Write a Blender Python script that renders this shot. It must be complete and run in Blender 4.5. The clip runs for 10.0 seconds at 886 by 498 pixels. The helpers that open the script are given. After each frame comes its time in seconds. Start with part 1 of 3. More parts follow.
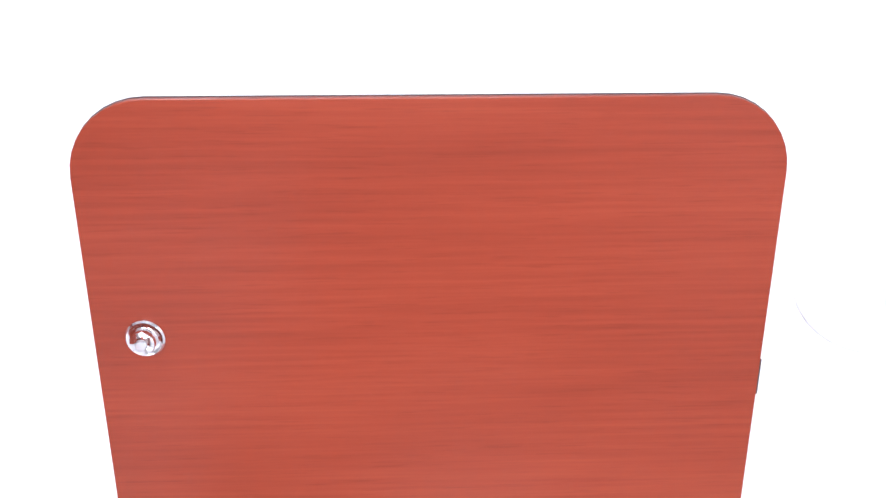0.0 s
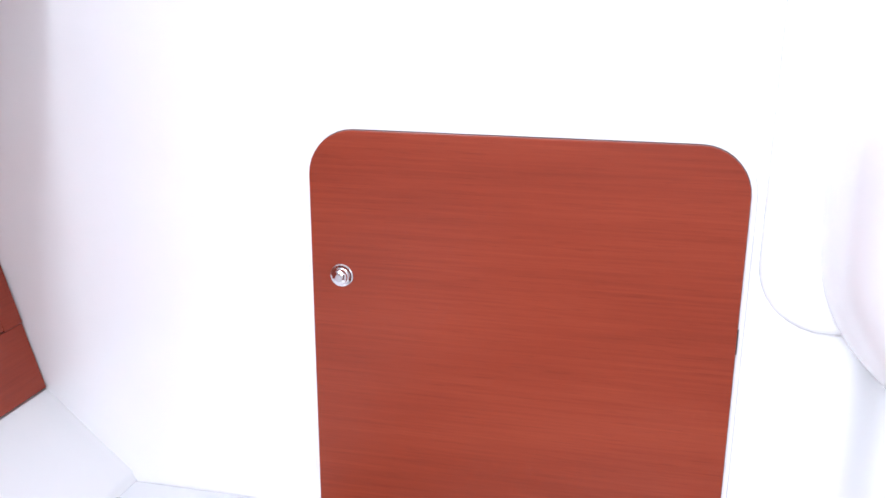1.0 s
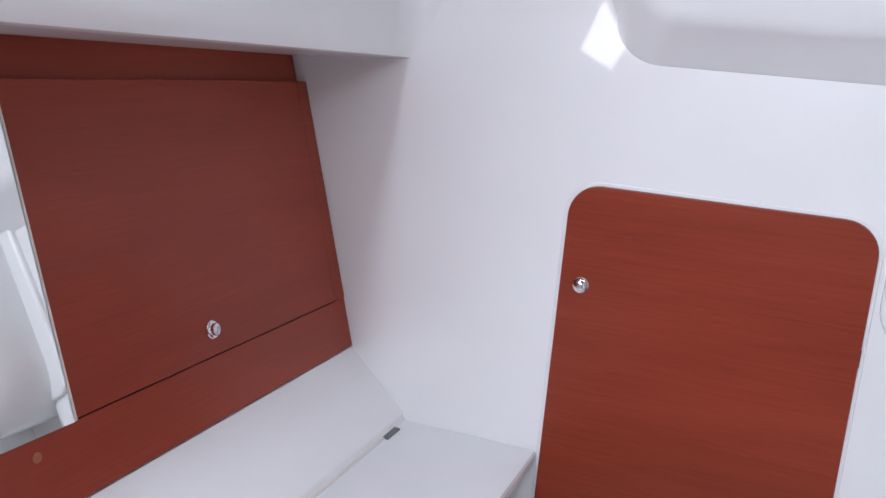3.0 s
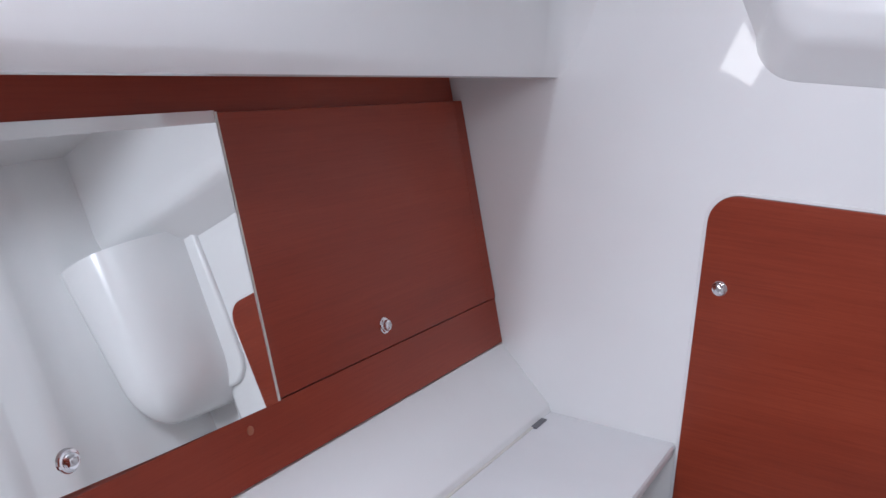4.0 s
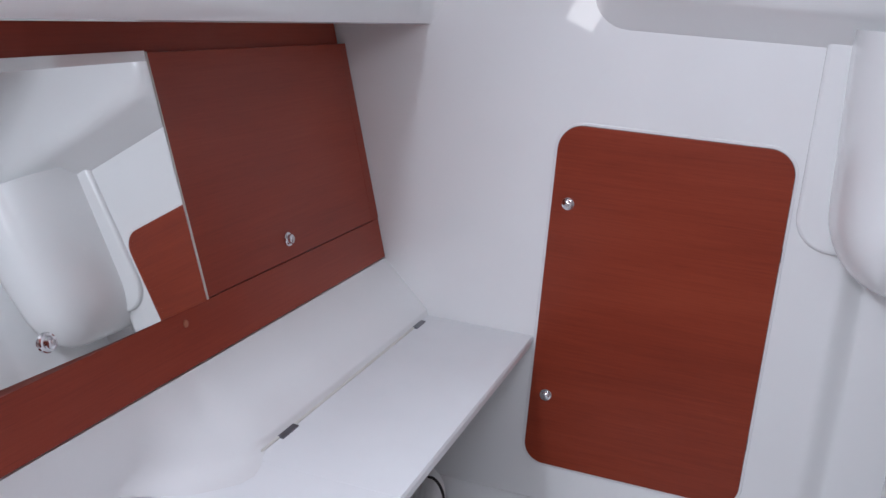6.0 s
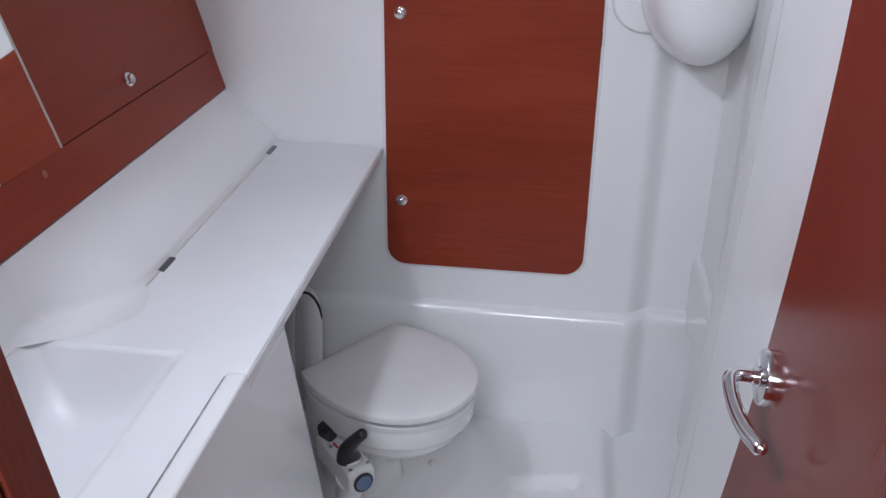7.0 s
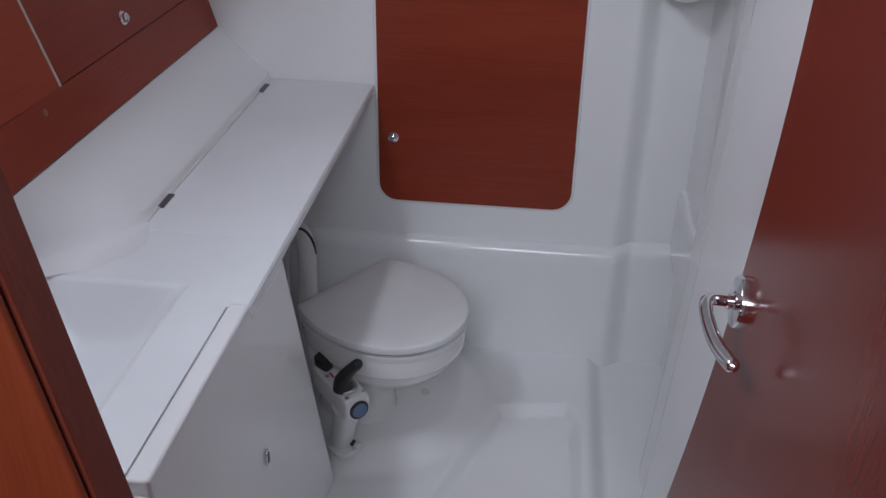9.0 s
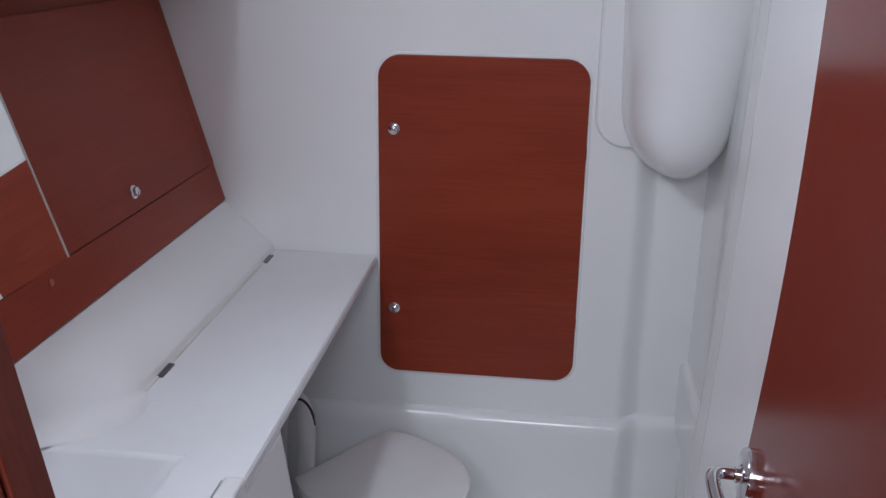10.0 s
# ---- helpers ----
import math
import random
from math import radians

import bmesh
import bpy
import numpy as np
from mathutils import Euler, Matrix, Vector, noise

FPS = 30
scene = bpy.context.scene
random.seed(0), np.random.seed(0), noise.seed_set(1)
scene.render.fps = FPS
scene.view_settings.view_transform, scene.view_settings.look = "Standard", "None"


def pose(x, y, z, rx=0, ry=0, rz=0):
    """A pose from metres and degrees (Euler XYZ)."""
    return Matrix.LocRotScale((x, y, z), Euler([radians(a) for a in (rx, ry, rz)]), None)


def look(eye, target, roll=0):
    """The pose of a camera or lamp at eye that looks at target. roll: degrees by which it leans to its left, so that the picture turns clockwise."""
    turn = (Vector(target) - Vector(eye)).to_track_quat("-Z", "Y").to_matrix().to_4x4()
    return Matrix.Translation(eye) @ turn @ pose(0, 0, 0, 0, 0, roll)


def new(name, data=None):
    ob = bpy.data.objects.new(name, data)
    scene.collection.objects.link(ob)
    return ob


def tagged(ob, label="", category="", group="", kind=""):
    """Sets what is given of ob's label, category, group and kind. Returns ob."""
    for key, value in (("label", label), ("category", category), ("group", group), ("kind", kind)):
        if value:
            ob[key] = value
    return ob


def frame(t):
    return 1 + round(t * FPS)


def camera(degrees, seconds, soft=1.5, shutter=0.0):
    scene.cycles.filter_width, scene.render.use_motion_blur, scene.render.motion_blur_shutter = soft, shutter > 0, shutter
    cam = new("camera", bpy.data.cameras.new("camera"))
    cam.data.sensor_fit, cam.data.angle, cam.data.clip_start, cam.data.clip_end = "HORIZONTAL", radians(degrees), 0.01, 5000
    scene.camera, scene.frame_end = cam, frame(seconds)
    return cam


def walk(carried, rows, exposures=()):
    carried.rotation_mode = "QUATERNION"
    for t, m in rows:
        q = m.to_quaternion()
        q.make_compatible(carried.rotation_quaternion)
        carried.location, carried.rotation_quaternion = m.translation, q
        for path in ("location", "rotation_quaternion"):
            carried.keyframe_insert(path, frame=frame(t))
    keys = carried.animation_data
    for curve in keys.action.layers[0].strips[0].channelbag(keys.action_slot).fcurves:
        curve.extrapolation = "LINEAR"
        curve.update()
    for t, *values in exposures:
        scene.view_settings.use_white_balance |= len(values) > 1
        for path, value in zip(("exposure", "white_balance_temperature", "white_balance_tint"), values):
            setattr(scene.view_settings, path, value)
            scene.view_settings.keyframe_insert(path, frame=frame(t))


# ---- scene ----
cam = camera(51.0, 10.0)
PATH = [
    (0, (0.182, -0.597, 1.316), (0.26, 1.267, 0.596), 0.1),
    (0.5, (0.2, -0.772, 1.363), (0.166, 1.063, 0.567), 0.1),
    (1, (0.339, -0.968, 1.357), (-0.091, 0.901, 0.789), 0.3),
    (1.5, (0.364, -1.145, 1.335), (-0.166, 0.728, 0.876), 0.4),
    (2, (0.297, -1.323, 1.339), (-0.203, 0.568, 0.92), 1.6),
    (2.5, (0.293, -1.425, 1.359), (-0.28, 0.448, 0.957), 4.0),
    (4, (0.314, -1.652, 1.419), (-0.602, 0.073, 0.987), 3.7),
    (4.5, (0.339, -1.717, 1.438), (-0.701, -0.069, 0.987), 4.3),
    (5, (0.362, -1.779, 1.45), (-0.683, -0.139, 0.981), 4.8),
    (5.5, (0.379, -1.847, 1.431), (-0.505, -0.111, 0.979), 5.9),
    (7, (0.365, -2.022, 1.431), (0.131, -0.241, 0.576), 0.7),
    (7.5, (0.362, -2.033, 1.43), (0.153, -0.329, 0.419), 0.3),
    (8, (0.362, -2.066, 1.44), (0.166, -0.433, 0.301), 0.7),
    (8.2, (0.365, -2.067, 1.438), (0.17, -0.465, 0.257), 1.1),
    (8.5, (0.363, -2.071, 1.442), (0.165, -0.428, 0.32), 0.8),
    (9, (0.366, -2.071, 1.449), (0.164, -0.342, 0.474), 0.8),
    (9.5, (0.367, -2.072, 1.448), (0.15, -0.253, 0.659), 0.9),
    (10, (0.367, -2.075, 1.45), (0.14, -0.2, 0.808), 0.8),
]
walk(cam, [(t, look(eye, target, roll)) for t, eye, target, roll in PATH], [(0.0, 1.2), (0.5, 1.1), (1.0, 0.78), (1.5, 0.46), (2.0, 0.18), (2.5, 0.02), (4.0, -0.27), (5.5, -0.46), (7.0, -0.55), (8.0, -0.87), (9.0, -1.08), (10.0, -0.94)])

# ---- world and light ----
world = bpy.data.worlds.new("sky")
scene.world = world
world.use_nodes = True
wn = world.node_tree
sky = wn.nodes.new("ShaderNodeTexSky")
sky.sky_type, sky.sun_disc = "NISHITA", False
sky.sun_elevation, sky.sun_rotation = radians(52), radians(200)
wn.links.new(sky.outputs[0], wn.nodes["Background"].inputs[0])
wn.nodes["Background"].inputs[1].default_value = 0.1


def area(name, m, sx, sy, watts, colour):
    lamp = bpy.data.lights.new(name, "AREA")
    lamp.shape, lamp.size, lamp.size_y = "RECTANGLE", sx, sy
    lamp.energy, lamp.color = watts, colour
    ob = new(name, lamp)
    ob.matrix_world = m
    return ob


# Stand-in for daylight from the unseen hatch, tilted towards the right wall.
area("hatch_daylight", pose(-0.288, -1.32, 1.862, 0, -42, 0), 0.11, 0.44, 15.5, (0.775, 0.85, 1.0))
# Fill lamp added in the saloon, whose deckhead has no opening.
area("saloon_fill", look((0.28, -2.75, 1.88), (0.20, -1.7, 0.7)), 0.60, 0.50, 44.0, (0.81, 0.862, 1.0))

sun = bpy.data.lights.new("sun", "SUN")
sun.energy, sun.angle, sun.color = 1.7, radians(0.5), (0.95, 0.96, 1.0)
new("sun", sun).matrix_world = look((-0.20, -0.707, 1.9), (-0.01, 0.0, 1.415))

# ---- materials ----


def material(name, colour, rough=0.5, metal=0.0, coat=0.0):
    m = bpy.data.materials.new(name)
    m.use_nodes = True
    b = m.node_tree.nodes["Principled BSDF"]
    b.inputs["Base Color"].default_value = (*colour, 1)
    b.inputs["Roughness"].default_value = rough
    b.inputs["Metallic"].default_value = metal
    b.inputs["Coat Weight"].default_value = coat
    b.inputs["Coat Roughness"].default_value = 0.08
    return m


def nodes_of(m):
    return m.node_tree.nodes, m.node_tree.links, m.node_tree.nodes["Principled BSDF"]


def mottle(m, low, high, scale, detail=4.0, bump=0.0, bump_scale=60.0, stretch=(1, 1, 1)):
    """Mixes two close tones by noise in object space and adds a fine relief."""
    n, l, b = nodes_of(m)
    tc = n.new("ShaderNodeTexCoord")
    mp = n.new("ShaderNodeMapping")
    mp.inputs["Scale"].default_value = stretch
    l.new(tc.outputs["Object"], mp.inputs[0])
    nz = n.new("ShaderNodeTexNoise")
    nz.inputs["Scale"].default_value, nz.inputs["Detail"].default_value = scale, detail
    l.new(mp.outputs[0], nz.inputs["Vector"])
    cr = n.new("ShaderNodeValToRGB")
    cr.color_ramp.elements[0].position, cr.color_ramp.elements[1].position = 0.3, 0.7
    cr.color_ramp.elements[0].color, cr.color_ramp.elements[1].color = (*low, 1), (*high, 1)
    l.new(nz.outputs["Fac"], cr.inputs[0])
    l.new(cr.outputs[0], b.inputs["Base Color"])
    if bump:
        nb = n.new("ShaderNodeTexNoise")
        nb.inputs["Scale"].default_value, nb.inputs["Detail"].default_value = bump_scale, 3.0
        l.new(mp.outputs[0], nb.inputs["Vector"])
        bp = n.new("ShaderNodeBump")
        bp.inputs["Strength"].default_value, bp.inputs["Distance"].default_value = bump, 0.002
        l.new(nb.outputs["Fac"], bp.inputs["Height"])
        l.new(bp.outputs[0], b.inputs["Normal"])
    return m


def veneer(name, axis, dark, mid, light, rough=0.33):
    """Reddish varnished veneer, its grain along one axis, with broad tone bands and fine pores."""
    m = material(name, mid, rough, 0.0, 0.04)
    n, l, b = nodes_of(m)
    b.inputs["Specular IOR Level"].default_value = 0.16
    tc = n.new("ShaderNodeTexCoord")

    def bands(along, across, scale, detail):
        mp = n.new("ShaderNodeMapping")
        mp.inputs["Scale"].default_value = [along if i == axis else across for i in range(3)]
        l.new(tc.outputs["Object"], mp.inputs[0])
        nz = n.new("ShaderNodeTexNoise")
        nz.inputs["Scale"].default_value, nz.inputs["Detail"].default_value = scale, detail
        nz.inputs["Roughness"].default_value = 0.65
        l.new(mp.outputs[0], nz.inputs["Vector"])
        return nz.outputs["Fac"]

    broad, fine, pores = bands(0.7, 5.0, 2.0, 3.0), bands(0.9, 40.0, 6.0, 6.0), bands(2.6, 70.0, 9.0, 2.0)
    mix = n.new("ShaderNodeMath")
    mix.operation = "MULTIPLY_ADD"
    mix.inputs[1].default_value = 0.52
    l.new(broad, mix.inputs[0])
    half = n.new("ShaderNodeMath")
    half.operation = "MULTIPLY"
    half.inputs[1].default_value = 0.48
    l.new(fine, half.inputs[0])
    l.new(half.outputs[0], mix.inputs[2])
    cr = n.new("ShaderNodeValToRGB")
    e = cr.color_ramp.elements
    e[0].position, e[1].position = 0.30, 0.72
    e[0].color, e[1].color = (*dark, 1), (*light, 1)
    k = e.new(0.5)
    k.color = (*mid, 1)
    l.new(mix.outputs[0], cr.inputs[0])
    pr = n.new("ShaderNodeValToRGB")
    pr.color_ramp.elements[0].position, pr.color_ramp.elements[1].position = 0.28, 0.42
    pr.color_ramp.elements[0].color = (0.72, 0.68, 0.68, 1)
    l.new(pores, pr.inputs[0])
    mul = n.new("ShaderNodeMix")
    mul.data_type, mul.blend_type = "RGBA", "MULTIPLY"
    mul.inputs["Factor"].default_value = 0.45
    l.new(cr.outputs[0], mul.inputs["A"])
    l.new(pr.outputs[0], mul.inputs["B"])
    l.new(mul.outputs["Result"], b.inputs["Base Color"])
    bp = n.new("ShaderNodeBump")
    bp.inputs["Strength"].default_value, bp.inputs["Distance"].default_value = 0.08, 0.001
    l.new(pores, bp.inputs["Height"])
    l.new(bp.outputs[0], b.inputs["Normal"])
    return m


GEL = mottle(material("white_gelcoat", (0.78, 0.78, 0.78), 0.22, 0, 0.3), (0.815, 0.815, 0.81), (0.85, 0.85, 0.845), 3.0, 4.0, 0.04, 35.0)
LID_WHITE = mottle(material("white_laminate", (0.78, 0.79, 0.8), 0.35), (0.80, 0.81, 0.82), (0.84, 0.85, 0.86), 6.0, 3.0, 0.05, 120.0)
CERAMIC = mottle(material("white_ceramic", (0.8, 0.8, 0.78), 0.12, 0, 0.4), (0.77, 0.765, 0.75), (0.81, 0.805, 0.79), 5.0)
PLASTIC = mottle(material("white_plastic", (0.76, 0.76, 0.75), 0.3), (0.73, 0.73, 0.72), (0.78, 0.78, 0.77), 8.0)
WOOD = veneer("mahogany_veneer_across", 0, (0.196, 0.0300, 0.0148), (0.246, 0.0390, 0.0185), (0.302, 0.0530, 0.0250))
WOOD_Y = veneer("mahogany_veneer_lengthwise", 1, (0.240, 0.034, 0.0165), (0.292, 0.0425, 0.020), (0.345, 0.057, 0.026), 0.42)
WOOD_Z = veneer("mahogany_veneer_upright", 2, (0.12, 0.024, 0.015), (0.16, 0.033, 0.02), (0.21, 0.048, 0.027))
WOOD_G = veneer("mahogany_veneer_glossy", 2, (0.128, 0.0190, 0.012), (0.14, 0.021, 0.013), (0.152, 0.024, 0.0145), 0.19)
# Door trim only: saloon light on its face is put into this lighter orange.
WOOD_LIT = veneer("mahogany_veneer_lit", 2, (0.16, 0.028, 0.012), (0.20, 0.038, 0.015), (0.25, 0.052, 0.02), 0.3)
ORANGE = material("orange_wood", (0.38, 0.12, 0.06), 0.4)
WOOD_G.node_tree.nodes["Principled BSDF"].inputs["Specular IOR Level"].default_value = 0.38
WOOD_Y.node_tree.nodes["Principled BSDF"].inputs["Specular IOR Level"].default_value = 0.28
WOOD.node_tree.nodes["Principled BSDF"].inputs["Specular IOR Level"].default_value = 0.21
CHROME = material("polished_chrome", (0.78, 0.78, 0.8), 0.09, 1.0)
STEEL = material("brushed_steel", (0.6, 0.6, 0.61), 0.3, 1.0)
BLACK = mottle(material("black_plastic", (0.02, 0.02, 0.022), 0.42), (0.016, 0.016, 0.018), (0.03, 0.03, 0.034), 30.0)
DARK_STEEL = material("dark_hinge_steel", (0.20, 0.20, 0.22), 0.38, 0.8)
RUBBER = material("dark_rubber_seal", (0.035, 0.03, 0.03), 0.6)
BLUE = mottle(material("blue_plastic", (0.10, 0.17, 0.28), 0.35), (0.08, 0.14, 0.24), (0.13, 0.2, 0.32), 20.0)
MIRROR = material("mirror_silver", (0.90, 0.92, 0.91), 0.015, 1.0)
CREAM = mottle(material("cream_plastic", (0.7, 0.68, 0.62), 0.4), (0.67, 0.65, 0.6), (0.72, 0.7, 0.65), 10.0)
RED = material("red_print", (0.45, 0.05, 0.04), 0.5)

for bump_node in [q for q in WOOD_G.node_tree.nodes if q.type == "BUMP"]:
    bump_node.inputs["Strength"].default_value = 0.015

# ---- mesh helpers ----


def smooth(me, angle=35):
    for p in me.polygons:
        p.use_smooth = True
    me.set_sharp_from_angle(angle=radians(angle))


def part(name, bm, mat, parent=None, label=""):
    bmesh.ops.recalc_face_normals(bm, faces=bm.faces)
    me = bpy.data.meshes.new(name)
    bm.to_mesh(me)
    bm.free()
    me.materials.append(mat)
    smooth(me)
    ob = new(name, me)
    wn_mod = ob.modifiers.new("weighted", "WEIGHTED_NORMAL")
    wn_mod.weight, wn_mod.keep_sharp = 100, True
    if parent is not None:
        ob.parent = parent
    if label:
        tagged(ob, label)
    return ob


def thing(name, m, label, category, group="", kind=""):
    ob = new(name)
    ob.matrix_world = m
    ob.empty_display_size = 0.05
    return tagged(ob, label, category, group, kind)


def bevel(bm, width, segments=2, angle=40):
    edges = [e for e in bm.edges if len(e.link_faces) == 2 and e.calc_face_angle(0) > radians(angle)]
    if width and edges:
        bmesh.ops.bevel(bm, geom=edges, offset=width, segments=segments, profile=0.5, affect="EDGES", clamp_overlap=True)
    return bm


def box(x0, x1, y0, y1, z0, z1, width=0.0, segments=2, bm=None):
    b = bmesh.new()
    bmesh.ops.create_cube(b, size=1)
    for v in b.verts:
        v.co = Vector(((x0 + x1) / 2 + v.co.x * (x1 - x0), (y0 + y1) / 2 + v.co.y * (y1 - y0), (z0 + z1) / 2 + v.co.z * (z1 - z0)))
    bevel(b, width, segments)
    if bm is None:
        return b
    me = bpy.data.meshes.new("tmp")
    b.to_mesh(me)
    b.free()
    bm.from_mesh(me)
    bpy.data.meshes.remove(me)
    return bm


def prism(outline, a, b, axis, width=0.0, segments=2):
    """A 2D outline swept from a to b along an axis: x takes (y, z), y takes (x, z), z takes (x, y)."""
    def place(p, s):
        return {"x": (s, p[0], p[1]), "y": (p[0], s, p[1]), "z": (p[0], p[1], s)}[axis]
    bm = bmesh.new()
    lo = [bm.verts.new(place(p, a)) for p in outline]
    hi = [bm.verts.new(place(p, b)) for p in outline]
    bm.faces.new(lo)
    bm.faces.new(hi)
    n = len(outline)
    for i in range(n):
        bm.faces.new((lo[i], lo[(i + 1) % n], hi[(i + 1) % n], hi[i]))
    bmesh.ops.recalc_face_normals(bm, faces=bm.faces)
    if width:
        bevel(bm, width, segments, 50)
    return bm


def rounded(x0, x1, z0, z1, radii, steps=9):
    """A rectangle with rounded corners, anticlockwise from the lower left; radii in that order."""
    pts = []
    for (cx, cz, start), r in zip(((x0, z0, 180), (x1, z0, 270), (x1, z1, 0), (x0, z1, 90)), radii):
        mx = cx + r if cx == x0 else cx - r
        mz = cz + r if cz == z0 else cz - r
        for i in range(steps + 1):
            a = radians(start + 90 * i / steps)
            pts.append((mx + r * math.cos(a), mz + r * math.sin(a)))
    return pts


def lathe(profile, steps=28):
    """Turns (radius, height) pairs round z."""
    bm = bmesh.new()
    rings = []
    for r, h in profile:
        if r < 1e-6:
            rings.append([bm.verts.new((0, 0, h))])
        else:
            rings.append([bm.verts.new((r * math.cos(2 * math.pi * i / steps), r * math.sin(2 * math.pi * i / steps), h)) for i in range(steps)])
    for p, q in zip(rings, rings[1:]):
        for i in range(steps):
            j = (i + 1) % steps
            f = [p[i % len(p)], p[j % len(p)], q[j % len(q)], q[i % len(q)]]
            f = list(dict.fromkeys(f))
            if len(f) > 2:
                bm.faces.new(f)
    return bm


def loft(rings, closed_ends=True):
    """Joins rings of equal length into a skin."""
    bm = bmesh.new()
    vs = [[bm.verts.new(p) for p in ring] for ring in rings]
    n = len(vs[0])
    for p, q in zip(vs, vs[1:]):
        for i in range(n):
            bm.faces.new((p[i], p[(i + 1) % n], q[(i + 1) % n], q[i]))
    if closed_ends:
        bm.faces.new(vs[0])
        bm.faces.new(vs[-1])
    return bm


def tube(points, radii, steps=12):
    """A round bar along points; radii may be one number or one for each point."""
    pts = [Vector(p) for p in points]
    rs = radii if isinstance(radii, (list, tuple)) else [radii] * len(pts)
    rings = []
    side = None
    for i, p in enumerate(pts):
        d = (pts[min(i + 1, len(pts) - 1)] - pts[max(i - 1, 0)]).normalized()
        if side is None:
            side = d.orthogonal().normalized()
        side = (side - d * side.dot(d)).normalized()
        up = d.cross(side)
        rings.append([p + rs[i] * (math.cos(2 * math.pi * k / steps) * side + math.sin(2 * math.pi * k / steps) * up) for k in range(steps)])
    return loft(rings)


def curve_points(points, per=6):
    """A smooth line through points (Catmull-Rom)."""
    p = [Vector(q) for q in points]
    p = [2 * p[0] - p[1]] + p + [2 * p[-1] - p[-2]]
    out = []
    for i in range(1, len(p) - 2):
        for k in range(per):
            t = k / per
            a, b, c, d = p[i - 1], p[i], p[i + 1], p[i + 2]
            out.append(0.5 * (2 * b + (c - a) * t + (2 * a - 5 * b + 4 * c - d) * t * t + (3 * b - a - 3 * c + d) * t ** 3))
    out.append(p[-2])
    return out


def moved(bm, m):
    bm.transform(m)
    return bm


# ---- structure of the compartment ----
TOP = 1.90
DOOR_Y = -1.645


def structure(ob, label, category):
    return tagged(ob, label, category, kind="structure")


def bow(z):
    """How far the side wall leans out at a height: strongly below, hardly above."""
    return 0.0005 + 0.0785 * z - 0.0245 * z * z


def slanted(outline, z0, z1, steps=12):
    """A plan outline lofted from z0 to z1 whose flagged points follow the bow of the side."""
    def ring(z):
        return [(x + bow(z) * lean, y, z) for x, y, lean in outline]
    return loft([ring(z0 + (z1 - z0) * k / steps) for k in range(steps + 1)])


def recess(x):
    """How far the bulkhead steps back towards the corner."""
    t = min(1.0, max(0.0, (x - 0.548) / 0.062))
    return 0.036 * t * t * (3 - 2 * t)


def bulkhead(profile):
    """A (y, z) profile run along x that follows the step back in the corner."""
    xs = [-0.95, 0.40] + [0.54 + 0.006 * k for k in range(13)] + [0.95]
    return loft([[(x, y + recess(x), z) for y, z in profile] for x in xs])


structure(part("wall_back", bulkhead([(0.0, 0.30), (0.0, TOP), (0.05, TOP), (0.05, 0.30)]), GEL), "glossy white moulded gelcoat bulkhead wall", "wall")
ledge = [(0.05, -0.05), (-0.030, -0.05), (-0.030, 0.278), (-0.029, 0.292), (-0.025, 0.304), (-0.018, 0.314), (-0.009, 0.320), (0.0, 0.3225), (0.05, 0.3225)]
structure(part("wall_back_lower", bulkhead(ledge), GEL), "lower white moulded shower tub wall with a rounded ledge", "wall")
# right wall: a deep part beside the corner, then the leaning wall towards the doorway
rw = [(0.95, 0.08, 0), (0.715, 0.08, 0), (0.715, -0.20, 0), (0.712, -0.25, 0.3), (0.698, -0.29, 0.6), (0.680, -0.322, 0.8), (0.660, -0.350, 1), (0.644, -0.375, 1), (0.637, -0.398, 1),
      (0.634, -0.425, 1), (0.636, -0.495, 1), (0.634, -0.506, 1), (0.629, -0.521, 1), (0.624, -0.540, 1), (0.622, -0.562, 1), (0.624, DOOR_Y, 1), (0.95, DOOR_Y, 0)]
structure(part("wall_right", slanted(rw, -0.05, TOP), GEL), "glossy white moulded wall stepping in towards the doorway", "wall")
niche_foot = [(0.80, 0.30), (0.697, 0.30), (0.697, 0.452), (0.699, 0.462), (0.704, 0.469), (0.711, 0.473), (0.80, 0.474)]
structure(part("niche_ledge", prism(niche_foot, -0.34, 0.06, "y"), GEL), "white moulded ledge at the foot of the corner niche", "wall")
# hull side: upright in the nook, sloping in above the counter


def hull_side():
    """Hull liner; its slope over the counter runs out where the basin is let in."""
    rings = []
    for y, c in ((0.0, -0.296), (-0.72, -0.296), (-0.76, -0.297), (-0.79, -0.302), (-0.82, -0.314), (-0.85, -0.332), (-0.88, -0.354), (-0.905, -0.373), (-0.93, -0.388), (-0.96, -0.398), (DOOR_Y, -0.398)):
        f = min(1.0, max(0.0, (-0.74 - y) / 0.10)) * min(1.0, max(0.0, (y + 0.96) / 0.05))
        top = (c - 0.006 - 0.020 * f, 0.730 + 0.016 * f)
        prof = [(-0.95, -0.05), (-0.34, -0.05), (-0.36, 0.30), (-0.46, 0.60), (-0.46, 0.69), (c - 0.013, 0.700), (c - 0.004, 0.706), (c + 0.062 * f, 0.7152 + 0.0001 * f), (c + 0.036 * f, 0.7162 + 0.0006 * f), (c - 0.001 + 0.014 * f, 0.718 + 0.003 * f), (c - 0.004 - 0.002 * f, 0.723 + 0.006 * f), top, (-0.414, 0.834), (-0.52, 0.836), (-0.80, 1.39), (-0.95, 1.39)]
        rings.append([(x, y, z) for x, z in prof])
    return loft(rings)


structure(part("wall_left", hull_side(), GEL), "white moulded hull side liner sloping above the counter", "wall")


